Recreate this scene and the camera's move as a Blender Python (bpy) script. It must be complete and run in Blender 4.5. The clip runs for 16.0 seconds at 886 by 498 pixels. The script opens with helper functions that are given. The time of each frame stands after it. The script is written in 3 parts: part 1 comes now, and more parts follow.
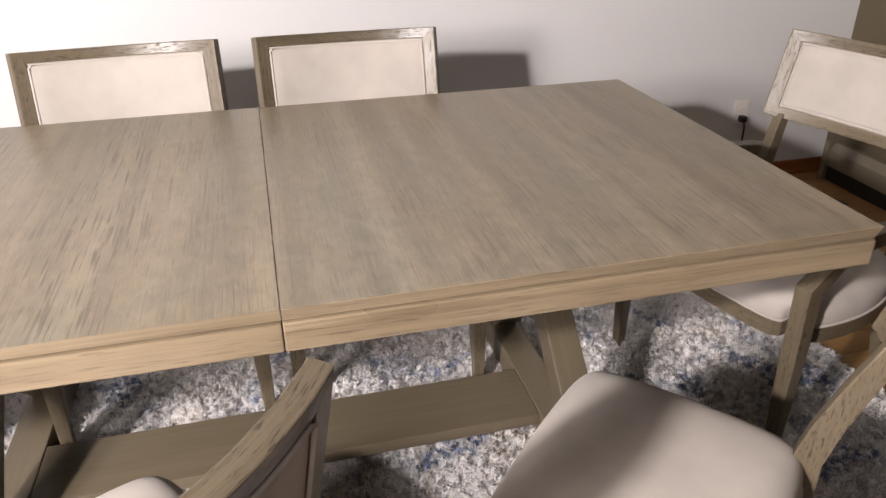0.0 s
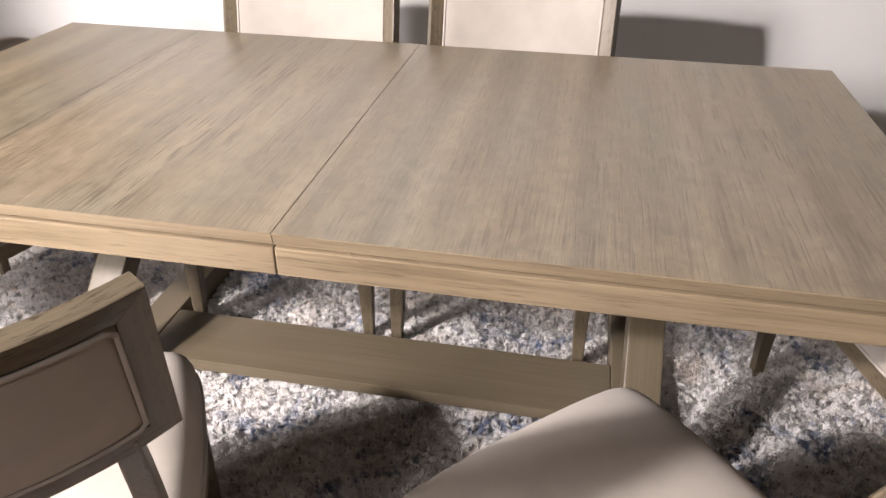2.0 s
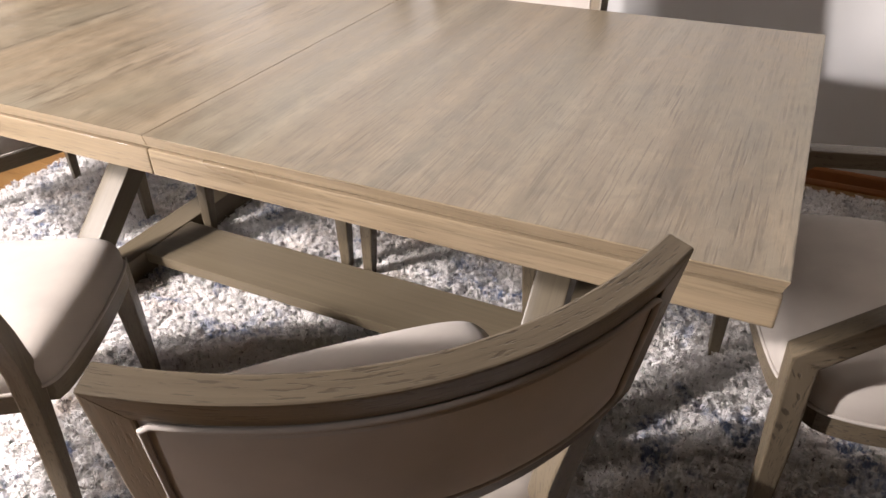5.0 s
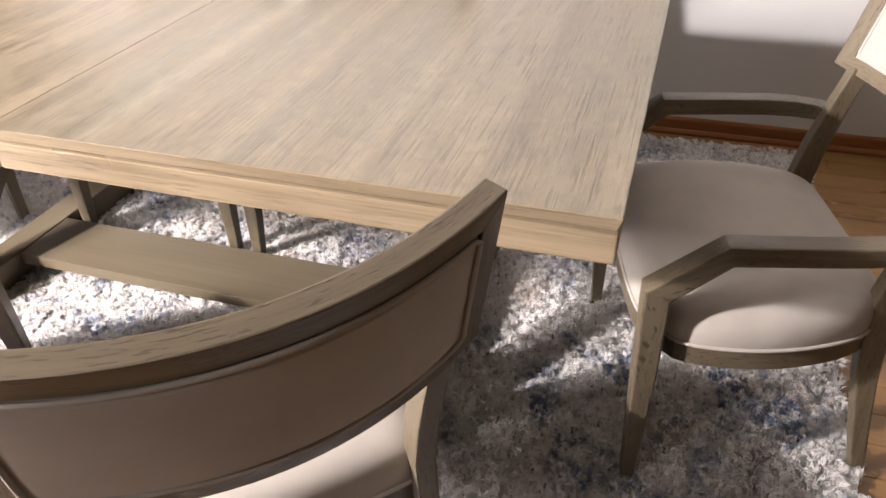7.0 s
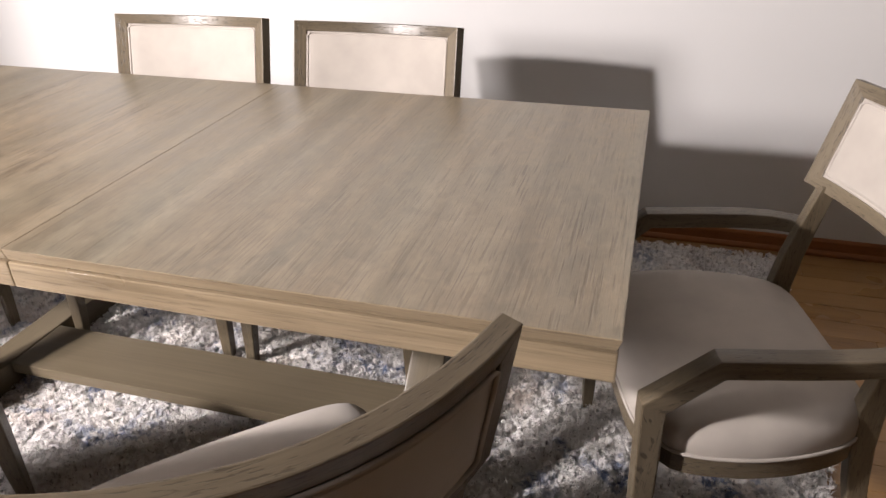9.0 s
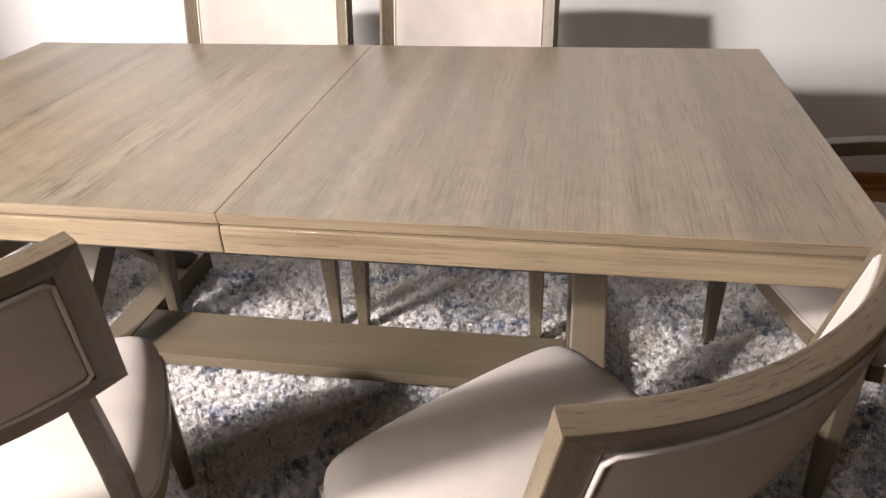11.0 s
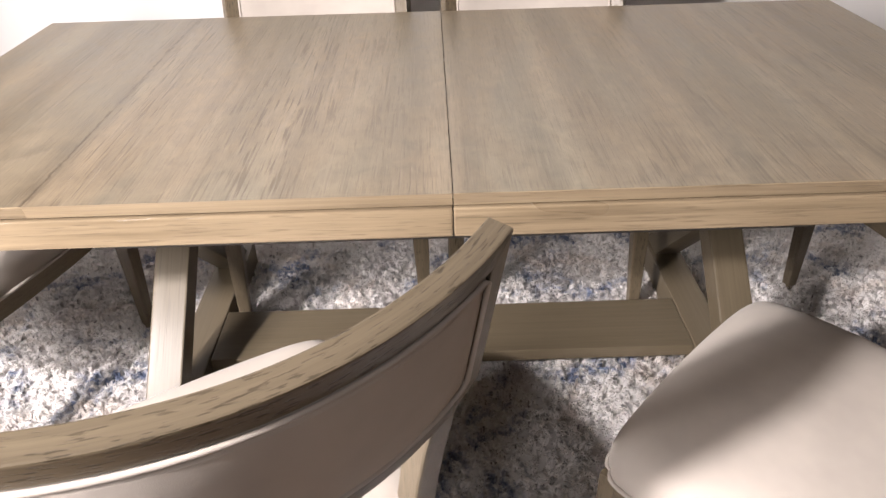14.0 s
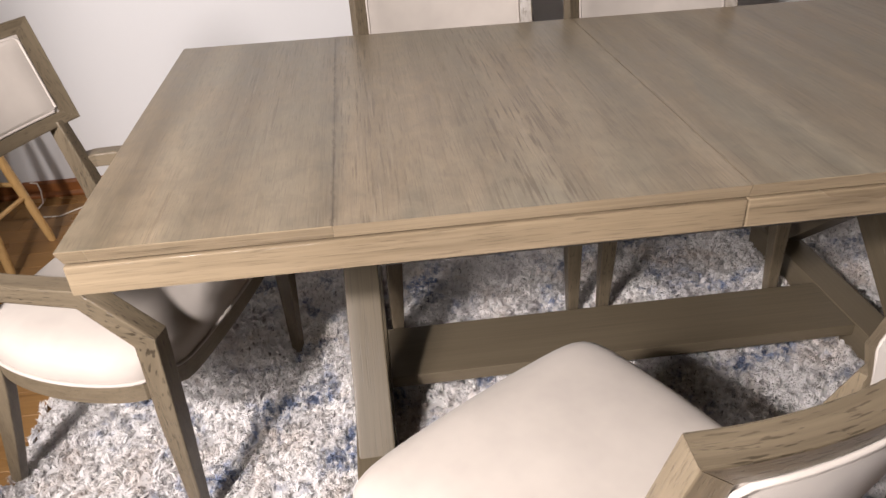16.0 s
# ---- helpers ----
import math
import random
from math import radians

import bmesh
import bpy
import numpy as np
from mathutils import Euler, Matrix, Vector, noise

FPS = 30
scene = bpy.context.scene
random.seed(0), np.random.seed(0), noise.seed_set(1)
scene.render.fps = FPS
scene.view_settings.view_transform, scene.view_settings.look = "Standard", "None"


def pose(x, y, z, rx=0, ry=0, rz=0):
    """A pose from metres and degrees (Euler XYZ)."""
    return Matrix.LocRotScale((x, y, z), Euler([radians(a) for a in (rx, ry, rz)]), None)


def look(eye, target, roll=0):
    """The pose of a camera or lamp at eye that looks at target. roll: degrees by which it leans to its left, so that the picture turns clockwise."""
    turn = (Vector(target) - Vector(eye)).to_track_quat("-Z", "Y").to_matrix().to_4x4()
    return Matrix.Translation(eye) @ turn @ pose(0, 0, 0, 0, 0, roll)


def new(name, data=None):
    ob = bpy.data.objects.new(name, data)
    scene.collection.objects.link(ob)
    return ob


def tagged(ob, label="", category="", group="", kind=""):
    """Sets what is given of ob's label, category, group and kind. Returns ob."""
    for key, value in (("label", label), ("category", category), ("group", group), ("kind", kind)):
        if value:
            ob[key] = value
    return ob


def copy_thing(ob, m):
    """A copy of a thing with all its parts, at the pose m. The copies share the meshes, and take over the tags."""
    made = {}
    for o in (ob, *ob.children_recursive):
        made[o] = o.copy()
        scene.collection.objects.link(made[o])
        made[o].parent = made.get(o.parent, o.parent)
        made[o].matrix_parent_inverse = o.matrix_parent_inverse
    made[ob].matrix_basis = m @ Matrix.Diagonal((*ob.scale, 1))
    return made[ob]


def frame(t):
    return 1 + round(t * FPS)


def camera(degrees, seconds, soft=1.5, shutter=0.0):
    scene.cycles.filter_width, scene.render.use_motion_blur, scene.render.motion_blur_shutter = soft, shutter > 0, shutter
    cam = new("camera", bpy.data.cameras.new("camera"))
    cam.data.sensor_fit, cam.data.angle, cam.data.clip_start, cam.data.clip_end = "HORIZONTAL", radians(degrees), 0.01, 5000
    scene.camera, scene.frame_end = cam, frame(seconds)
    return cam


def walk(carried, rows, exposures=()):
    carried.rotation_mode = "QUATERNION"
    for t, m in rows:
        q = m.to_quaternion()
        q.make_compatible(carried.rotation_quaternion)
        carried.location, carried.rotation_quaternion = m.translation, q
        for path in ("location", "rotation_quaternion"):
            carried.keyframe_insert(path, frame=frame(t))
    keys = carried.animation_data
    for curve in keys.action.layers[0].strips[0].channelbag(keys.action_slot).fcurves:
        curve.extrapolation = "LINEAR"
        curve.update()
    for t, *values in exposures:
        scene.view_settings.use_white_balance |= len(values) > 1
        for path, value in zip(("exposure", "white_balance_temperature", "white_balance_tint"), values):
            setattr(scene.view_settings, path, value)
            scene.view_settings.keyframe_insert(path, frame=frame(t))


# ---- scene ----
cam = camera(62.5, 16.0)
PATH = [
    (0, (0.015, -0.958, 1.353), (0.441, 0.759, 0.421), -0.6),
    (0.5, (0.175, -1.056, 1.359), (0.395, 0.706, 0.44), -0.4),
    (1, (0.263, -1.053, 1.34), (0.297, 0.706, 0.39), 1.1),
    (1.5, (0.344, -0.952, 1.339), (0.219, 0.77, 0.329), 1.8),
    (2, (0.451, -0.916, 1.343), (0.13, 0.758, 0.298), 0.5),
    (2.5, (0.623, -0.927, 1.33), (0.179, 0.726, 0.296), 0.3),
    (3, (0.702, -0.858, 1.315), (0.2, 0.775, 0.275), 1.2),
    (5.5, (1.059, -0.84, 1.307), (0.306, 0.634, 0.185), -1.7),
    (6, (1.077, -0.837, 1.3), (0.393, 0.656, 0.158), -1.8),
    (6.5, (1.091, -0.838, 1.297), (0.485, 0.674, 0.136), -1.8),
    (7, (1.108, -0.84, 1.302), (0.587, 0.701, 0.139), -1.8),
    (7.5, (1.129, -0.843, 1.315), (0.686, 0.739, 0.174), -1.6),
    (8, (1.124, -0.847, 1.323), (0.729, 0.78, 0.229), -1.0),
    (8.5, (1.09, -0.857, 1.36), (0.667, 0.819, 0.354), -0.4),
    (9, (1.073, -0.874, 1.37), (0.578, 0.813, 0.416), -0.9),
    (9.5, (0.994, -0.897, 1.353), (0.481, 0.786, 0.402), -1.6),
    (10, (0.846, -0.97, 1.34), (0.374, 0.708, 0.358), -2.2),
    (12.5, (0.296, -1.052, 1.31), (0.189, 0.659, 0.28), -1.6),
    (13, (0.198, -1.085, 1.305), (0.134, 0.617, 0.256), -1.8),
    (13.5, (0.083, -1.019, 1.289), (0.048, 0.673, 0.224), -2.0),
    (14, (-0.022, -0.994, 1.299), (-0.015, 0.691, 0.223), -1.7),
    (14.5, (-0.173, -1.04, 1.316), (-0.083, 0.644, 0.242), -2.1),
    (15, (-0.345, -1.091, 1.326), (-0.217, 0.598, 0.262), -2.6),
    (15.5, (-0.473, -1.056, 1.308), (-0.326, 0.638, 0.255), -2.6),
    (16, (-0.592, -0.978, 1.307), (-0.433, 0.72, 0.261), -3.0),
]
EXPOSURES = [(0, 0.06), (1, 0.20), (2, 0.30), (3, 0.30), (5.5, 0.64), (6.5, 0.93), (7.5, 0.98), (8, 0.86), (9, 0.28), (9.5, 0.25), (10, 0.40), (12.5, 0.30), (13.5, 0.32), (14.5, 0.02), (15.5, -0.30), (16, -0.46)]
walk(cam, [(t, look(eye, target, roll)) for t, eye, target, roll in PATH], EXPOSURES)


# ---- light: shaded lamp behind the viewer's left, added unseen fill spots, and bounce ----


def spot_lamp(name, place, aim, watts, radius, colour, spread):
    """One soft spot: an opening of the shaded lamp, or an added fill."""
    data = bpy.data.lights.new(name, "SPOT")
    data.energy, data.shadow_soft_size, data.color = watts, radius, colour
    data.spot_size, data.spot_blend = radians(spread), 0.50
    new(name, data).matrix_basis = look(place, aim)


TINT = (1.0, 0.912, 0.900)
spot_lamp("lamp_front", (-1.65, -1.50, 1.95), (-0.14, 0.80, 0.92), 560, 0.07, TINT, 83)
spot_lamp("lamp_low", (-1.95, -1.56, 1.65), (-0.14, 0.80, 0.80), 390, 0.26, TINT, 77)
# added fill, no known source: brightens the ceiling so it bounces light down
spot_lamp("lamp_top", (-1.68, -1.56, 2.10), (0.20, 0.50, 2.6), 130, 0.10, TINT, 60)
# added fill, no known source: warm bounce off the floor onto the chair backs
spot_lamp("lamp_down", (-1.65, -1.56, 1.92), (0.85, -2.1, 0.0), 200, 0.10, TINT, 68)
# added soft fill from the south, lifts the near chairs' backs and seats
spot_lamp("lamp_across", (-0.90, -2.70, 2.10), (0.20, -0.90, 0.30), 68, 0.25, TINT, 54)
world = bpy.data.worlds.new("world")
scene.world = world
world.use_nodes = True
world.node_tree.nodes["Background"].inputs[0].default_value = (0.75, 0.85, 1.0, 1)
world.node_tree.nodes["Background"].inputs[1].default_value = 0.005

# ---- materials ----


class Nodes:
    """Short ways to lay nodes in one material."""

    def __init__(self, name):
        self.material = bpy.data.materials.new(name)
        self.material.use_nodes = True
        self.tree = self.material.node_tree
        self.shader = self.tree.nodes["Principled BSDF"]

    def add(self, kind, values=(), **settings):
        node = self.tree.nodes.new(kind)
        for key, value in settings.items():
            setattr(node, key, value)
        for key, value in values:
            if isinstance(value, bpy.types.NodeSocket):
                self.tree.links.new(value, node.inputs[key])
            else:
                node.inputs[key].default_value = value
        return node

    def put(self, key, value):
        if isinstance(value, bpy.types.NodeSocket):
            self.tree.links.new(value, self.shader.inputs[key])
        else:
            self.shader.inputs[key].default_value = value

    def coords(self, scale, spread=0.0, grown=False):
        place = self.add("ShaderNodeAttribute", attribute_name="grain").outputs["Vector"] if grown else self.add("ShaderNodeTexCoord").outputs["Object"]
        if spread:
            dice = self.add("ShaderNodeObjectInfo").outputs["Random"]
            shift = self.add("ShaderNodeMath", [(0, dice), (1, spread)], operation="MULTIPLY").outputs[0]
            place = self.add("ShaderNodeVectorMath", [(0, place), (1, shift)], operation="ADD").outputs[0]
        return self.add("ShaderNodeMapping", [("Vector", place), ("Scale", scale)]).outputs[0]

    def noise(self, vector, scale, detail=4.0, rough=0.55, distortion=0.0):
        return self.add("ShaderNodeTexNoise", [("Vector", vector), ("Scale", scale), ("Detail", detail), ("Roughness", rough), ("Distortion", distortion)]).outputs[0]

    def ramp(self, factor, *stops):
        node = self.add("ShaderNodeValToRGB", [(0, factor)])
        ramp = node.color_ramp
        while len(ramp.elements) < len(stops):
            ramp.elements.new(0.5)
        for element, (at, colour) in zip(ramp.elements, stops):
            element.position = at
            element.color = (*colour, 1) if isinstance(colour, tuple) else (colour, colour, colour, 1)
        return node.outputs[0]

    def mix(self, factor, a, b, blend="MIX"):
        node = self.add("ShaderNodeMix", data_type="RGBA", blend_type=blend)
        for at, value in ((0, factor), (6, a), (7, b)):
            if isinstance(value, bpy.types.NodeSocket):
                self.tree.links.new(value, node.inputs[at])
            else:
                node.inputs[at].default_value = (*value, 1) if isinstance(value, tuple) else value
        return node.outputs[2]

    def bump(self, height, strength, distance):
        self.put("Normal", self.add("ShaderNodeBump", [("Height", height), ("Strength", strength), ("Distance", distance)]).outputs[0])


def wood(name, axis, dark, light, pore, rough=0.42, relief=0.5, wide=1.0, dashes=(10.0, 380.0), deep=0.6, gloss=0.5):
    """Wire-brushed oak with its grain along one axis."""
    n = Nodes(name)
    along = {"x": (1, 0, 0), "y": (0, 1, 0), "z": (0, 0, 1)}[axis]
    broad = n.coords([0.5 * wide if a else 9.0 * wide for a in along], 9.0, True)
    lines = n.coords([2.2 if a else 135.0 for a in along], 7.0, True)
    dash = n.coords([dashes[0] if a else dashes[1] for a in along], 5.0, True)
    figure = n.noise(broad, 1.0, 3.0, 0.5, 0.5)
    streak = n.noise(lines, 1.0, 4.0, 0.7, 0.25)
    cloud = n.noise(n.coords((2.2, 2.2, 2.2), 3.0, True), 1.0, 3.0)
    grain = n.noise(dash, 1.0, 2.0, 0.5)
    blend = n.add("ShaderNodeMath", [(0, n.add("ShaderNodeMath", [(0, figure), (1, 0.55)], operation="MULTIPLY").outputs[0]), (1, n.add("ShaderNodeMath", [(0, streak), (1, 0.45)], operation="MULTIPLY").outputs[0])], operation="ADD").outputs[0]
    colour = n.ramp(blend, (0.34, dark), (0.5, tuple(0.45 * a + 0.55 * b for a, b in zip(dark, light))), (0.64, light))
    colour = n.mix(n.ramp(cloud, (0.35, 0.0), (0.7, 0.35)), colour, tuple(1.1 * c for c in light))
    pores = n.ramp(grain, (0.35, 1.0), (0.42, 0.0))
    gate = n.ramp(figure, (0.38, 1.0), (0.62, 0.3))
    pores = n.add("ShaderNodeMath", [(0, pores), (1, gate)], operation="MULTIPLY").outputs[0]
    colour = n.mix(n.add("ShaderNodeMath", [(0, pores), (1, deep)], operation="MULTIPLY").outputs[0], colour, pore)
    dice = n.add("ShaderNodeObjectInfo").outputs["Random"]
    tone = n.ramp(dice, (0.0, 0.93), (1.0, 1.06))
    n.put("Base Color", n.mix(1.0, colour, tone, "MULTIPLY"))
    n.put("Roughness", n.ramp(cloud, (0.3, rough - 0.05), (0.75, rough + 0.09)))
    n.put("Specular IOR Level", gloss)
    height = n.add("ShaderNodeMath", [(0, streak), (1, n.add("ShaderNodeMath", [(0, pores), (1, -1.4)], operation="MULTIPLY").outputs[0])], operation="ADD").outputs[0]
    n.bump(height, relief, 0.0009)
    return n.material


OAK = {a: wood("grey_oak_" + a, a, (0.070, 0.055, 0.036), (0.160, 0.128, 0.085), (0.014, 0.010, 0.006), 0.36, 0.4, 1.0, (52.0, 400.0), 0.75, 0.4) for a in "xyz"}
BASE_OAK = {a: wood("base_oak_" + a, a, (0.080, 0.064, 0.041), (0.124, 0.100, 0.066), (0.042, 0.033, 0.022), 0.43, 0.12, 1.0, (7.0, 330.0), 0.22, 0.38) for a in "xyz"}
TABLE_OAK = {a: wood("table_oak_" + a, a, (0.120, 0.090, 0.056), (0.272, 0.212, 0.137), (0.06, 0.044, 0.028), 0.30, 0.30, 1.6, (14.0, 420.0), 0.5, 0.5) for a in "xyz"}


def veneer():
    """The table top: a greyed oak veneer with clouded stain and bands of broken growth lines along y."""
    n = Nodes("top_veneer")

    def field(x, y, detail=3.0, rough=0.55, bend=0.3):
        return n.noise(n.coords((x, y, 9.0), 0.0, True), 1.0, detail, rough, bend)

    def times(a, b):
        return n.add("ShaderNodeMath", [(0, a), (1, b)], operation="MULTIPLY").outputs[0]

    broad = field(7.5, 0.9)
    leaf = field(11.0, 0.06, 1.0, 0.5, 0.0)
    cloud = field(26.0, 17.0, 5.0, 0.62, 0.6)
    fibre = field(420.0, 26.0, 3.0, 0.6, 0.0)
    colour = n.ramp(broad, (0.30, (0.179, 0.149, 0.102)), (0.5, (0.206, 0.172, 0.120)), (0.70, (0.234, 0.196, 0.139)))
    colour = n.mix(1.0, colour, n.ramp(leaf, (0.35, 0.80), (0.65, 1.13)), "MULTIPLY")
    colour = n.mix(1.0, colour, n.ramp(cloud, (0.32, 0.80), (0.68, 1.14)), "MULTIPLY")
    colour = n.mix(1.0, colour, n.ramp(fibre, (0.35, 0.94), (0.65, 1.04)), "MULTIPLY")
    hue = field(3.4, 1.1, 3.0, 0.6, 0.8)
    colour = n.mix(1.0, colour, n.ramp(hue, (0.36, (0.96, 1.0, 1.03)), (0.64, (1.05, 0.99, 0.94))), "MULTIPLY")
    where = n.ramp(field(6.0, 0.8, 2.0, 0.5, 0.5), (0.48, 0.3), (0.64, 0.9))
    across = n.add("ShaderNodeSeparateXYZ", [(0, n.add("ShaderNodeAttribute", attribute_name="grain").outputs["Vector"])]).outputs[0]
    plain = across
    across = n.add("ShaderNodeMath", [(0, across), (1, times(field(2.0, 1.5), 0.16))], operation="ADD").outputs[0]
    across = n.add("ShaderNodeMath", [(0, across), (1, 1.1)], operation="ADD").outputs[0]
    heart = n.ramp(times(across, 0.5), (0.26, 0.0), (0.28, 1.0), (0.30, 0.25), (0.36, 0.4), (0.44, 1.0), (0.50, 0.3), (0.56, 0.0), (0.70, 0.3), (1.0, 0.6))
    where = n.add("ShaderNodeMath", [(0, where), (1, heart)], operation="MAXIMUM").outputs[0]
    worn = n.ramp(field(60.0, 11.0, 3.0, 0.6, 0.0), (0.40, 0.05), (0.56, 1.0))
    ring = n.ramp(field(170.0, 4.6, 2.0, 0.5, 0.25), (0.40, 1.0), (0.475, 0.0))
    pale = n.ramp(field(185.0, 5.0, 2.0, 0.5, 0.25), (0.55, 0.0), (0.64, 1.0))
    ring = times(ring, times(where, worn))
    pale = times(pale, times(where, worn))
    fleck = times(n.ramp(field(420.0, 18.0, 2.0, 0.5, 0.0), (0.32, 1.0), (0.42, 0.0)), 0.35)
    colour = n.mix(times(pale, 0.35), colour, (0.300, 0.250, 0.190))
    bold = n.ramp(heart, (0.35, 0.55), (0.9, 0.78))
    colour = n.mix(times(ring, bold), colour, (0.080, 0.060, 0.039))
    ragged = field(30.0, 38.0, 4.0, 0.7, 0.0)
    for x, far, much in ((0.6666, 0.0045, 0.75), (0.0, 0.0035, 0.40)):
        off = n.add("ShaderNodeMath", [(0, plain), (1, x)], operation="ADD").outputs[0]
        off = n.add("ShaderNodeMath", [(0, off), (1, times(n.add("ShaderNodeMath", [(0, ragged), (1, -0.5)], operation="ADD").outputs[0], 0.018))], operation="ADD").outputs[0]
        off = n.add("ShaderNodeMath", [(0, off)], operation="ABSOLUTE").outputs[0]
        line = times(n.ramp(times(off, 1 / far), (0.2, 1.0), (1.0, 0.0)), n.ramp(field(3.0, 21.0, 3.0, 0.6, 0.0), (0.36, 0.15), (0.55, 1.0)))
        colour = n.mix(times(line, much), colour, (0.070, 0.054, 0.037))
    colour = n.mix(fleck, colour, (0.095, 0.074, 0.052))
    n.put("Base Color", colour)
    n.put("Roughness", n.ramp(cloud, (0.3, 0.30), (0.75, 0.42)))
    depth = n.add("ShaderNodeMath", [(0, fibre), (1, times(ring, -1.6))], operation="ADD").outputs[0]
    n.bump(depth, 0.25, 0.0008)
    return n.material


TOP_OAK = veneer()
HONEY = wood("honey_wood", "z", (0.42, 0.25, 0.09), (0.56, 0.36, 0.15), (0.25, 0.13, 0.05), 0.4, 0.2)
PLANK = wood("floor_oak", "x", (0.190, 0.098, 0.034), (0.285, 0.160, 0.060), (0.10, 0.045, 0.015), 0.3, 0.2)
STAINED = wood("stained_trim", "x", (0.17, 0.058, 0.017), (0.27, 0.10, 0.03), (0.07, 0.025, 0.01), 0.35, 0.2)
STAINED_Y = wood("stained_trim_y", "y", (0.13, 0.05, 0.017), (0.2, 0.08, 0.03), (0.07, 0.025, 0.01), 0.35, 0.2)


def cloth(name, colour, rough=0.85):
    n = Nodes(name)
    weave = n.noise(n.coords((900, 900, 900)), 1.0, 2.0)
    patch = n.noise(n.coords((9, 9, 9), 4.0), 1.0, 3.0)
    n.put("Base Color", n.mix(n.ramp(patch, (0.3, 0.0), (0.72, 1.0)), tuple(0.9 * c for c in colour), tuple(min(1.06 * c, 0.9) for c in colour)))
    n.put("Roughness", rough)
    n.put("Sheen Weight", 0.1)
    n.put("Sheen Roughness", 0.5)
    n.put("Specular IOR Level", 0.25)
    fold = n.noise(n.coords((16, 16, 16), 6.0), 1.0, 2.0, 0.5, 0.8)
    both = n.add("ShaderNodeMath", [(0, n.add("ShaderNodeMath", [(0, weave), (1, 0.25)], operation="MULTIPLY").outputs[0]), (1, fold)], operation="ADD").outputs[0]
    n.bump(both, 0.35, 0.0022)
    return n.material


LINEN = cloth("oatmeal_cloth", (0.415, 0.377, 0.336))
WELT = cloth("welt_cloth", (0.42, 0.38, 0.34))


def paint(name, colour, rough=0.6, grain=55.0):
    n = Nodes(name)
    peel = n.noise(n.coords((grain, grain, grain)), 1.0, 3.0)
    patch = n.noise(n.coords((0.9, 0.9, 0.9)), 1.0, 3.0)
    n.put("Base Color", n.mix(patch, tuple(0.96 * c for c in colour), tuple(min(1.03 * c, 0.9) for c in colour)))
    n.put("Roughness", rough)
    n.bump(peel, 0.12, 0.002)
    return n.material


WHITE = paint("white_wall_paint", (0.61, 0.605, 0.597))
OLIVE = paint("olive_wall_paint", (0.105, 0.082, 0.05))
CEILING = paint("ceiling_paint", (0.72, 0.71, 0.70))
BEIGE = paint("beige_enamel", (0.16, 0.135, 0.095), 0.4, 8.0)
PLASTIC = paint("white_plastic", (0.72, 0.68, 0.62), 0.35, 5.0)
BLACK = paint("black_plastic", (0.012, 0.011, 0.011), 0.4, 20.0)
# near black: the shade under the table top is put into this colour
RAIL_SHADE = paint("rail_shade_paint", (0.05, 0.045, 0.04), 0.5, 20.0)


def rug_pile():
    n = Nodes("rug_pile")
    flat = n.coords((1, 1, 0))
    patch = n.noise(flat, 4.2, 4.0, 0.62, 0.9)
    second = n.noise(n.add("ShaderNodeVectorMath", [(0, flat), (1, (7.3, 2.1, 0))], operation="ADD").outputs[0], 5.2, 4.0, 0.62, 0.8)
    speck = n.noise(flat, 48.0, 2.0, 0.6)
    knot = n.noise(flat, 85.0, 2.0, 0.6)
    island = n.add("ShaderNodeNewGeometry").outputs["Random Per Island"]
    colour = n.ramp(island, (0.0, (0.80, 0.77, 0.74)), (0.25, (0.92, 0.90, 0.885)), (1.0, (0.97, 0.96, 0.955)))
    third = n.noise(n.add("ShaderNodeVectorMath", [(0, flat), (1, (1.7, 9.4, 0))], operation="ADD").outputs[0], 5.2, 4.0, 0.65, 0.8)
    colour = n.mix(n.ramp(third, (0.52, 0.0), (0.67, 0.42)), colour, (0.74, 0.63, 0.54))
    grey = n.ramp(patch, (0.52, 0.0), (0.68, 0.45))
    colour = n.mix(grey, colour, (0.44, 0.41, 0.41))
    blue = n.add("ShaderNodeMath", [(0, n.ramp(second, (0.53, 0.0), (0.63, 1.0))), (1, n.ramp(speck, (0.40, 0.0), (0.56, 0.85)))], operation="MULTIPLY").outputs[0]
    colour = n.mix(blue, colour, (0.13, 0.19, 0.34))
    colour = n.mix(n.ramp(knot, (0.59, 0.0), (0.69, 0.75)), colour, (0.15, 0.135, 0.14))
    n.put("Base Color", colour)
    n.put("Roughness", 0.75)
    n.put("Specular IOR Level", 0.2)
    glow = n.add("ShaderNodeBsdfTranslucent", [("Color", colour)]).outputs[0]
    both = n.add("ShaderNodeMixShader", [(0, 0.45), (1, n.shader.outputs[0]), (2, glow)]).outputs[0]
    n.tree.links.new(both, n.tree.nodes["Material Output"].inputs[0])
    return n.material


PILE = rug_pile()

# ---- mesh helpers ----


def finish(name, bm, material, parent=None, label="", angle=15, grain=None):
    """Links a bmesh as one mesh object, under a thing or a part where a parent is given."""
    bmesh.ops.recalc_face_normals(bm, faces=bm.faces)
    me = bpy.data.meshes.new(name)
    bm.to_mesh(me)
    bm.free()
    me.materials.append(material)
    run = me.attributes.new("grain", "FLOAT_VECTOR", "POINT")
    for vertex, value in zip(me.vertices, run.data):
        value.vector = grain(vertex.co) if grain else vertex.co
    me.polygons.foreach_set("use_smooth", [True] * len(me.polygons))
    me.set_sharp_from_angle(angle=radians(angle))
    ob = new(name, me)
    if parent:
        ob.parent = parent
    if label:
        tagged(ob, label)
    return ob


part = finish


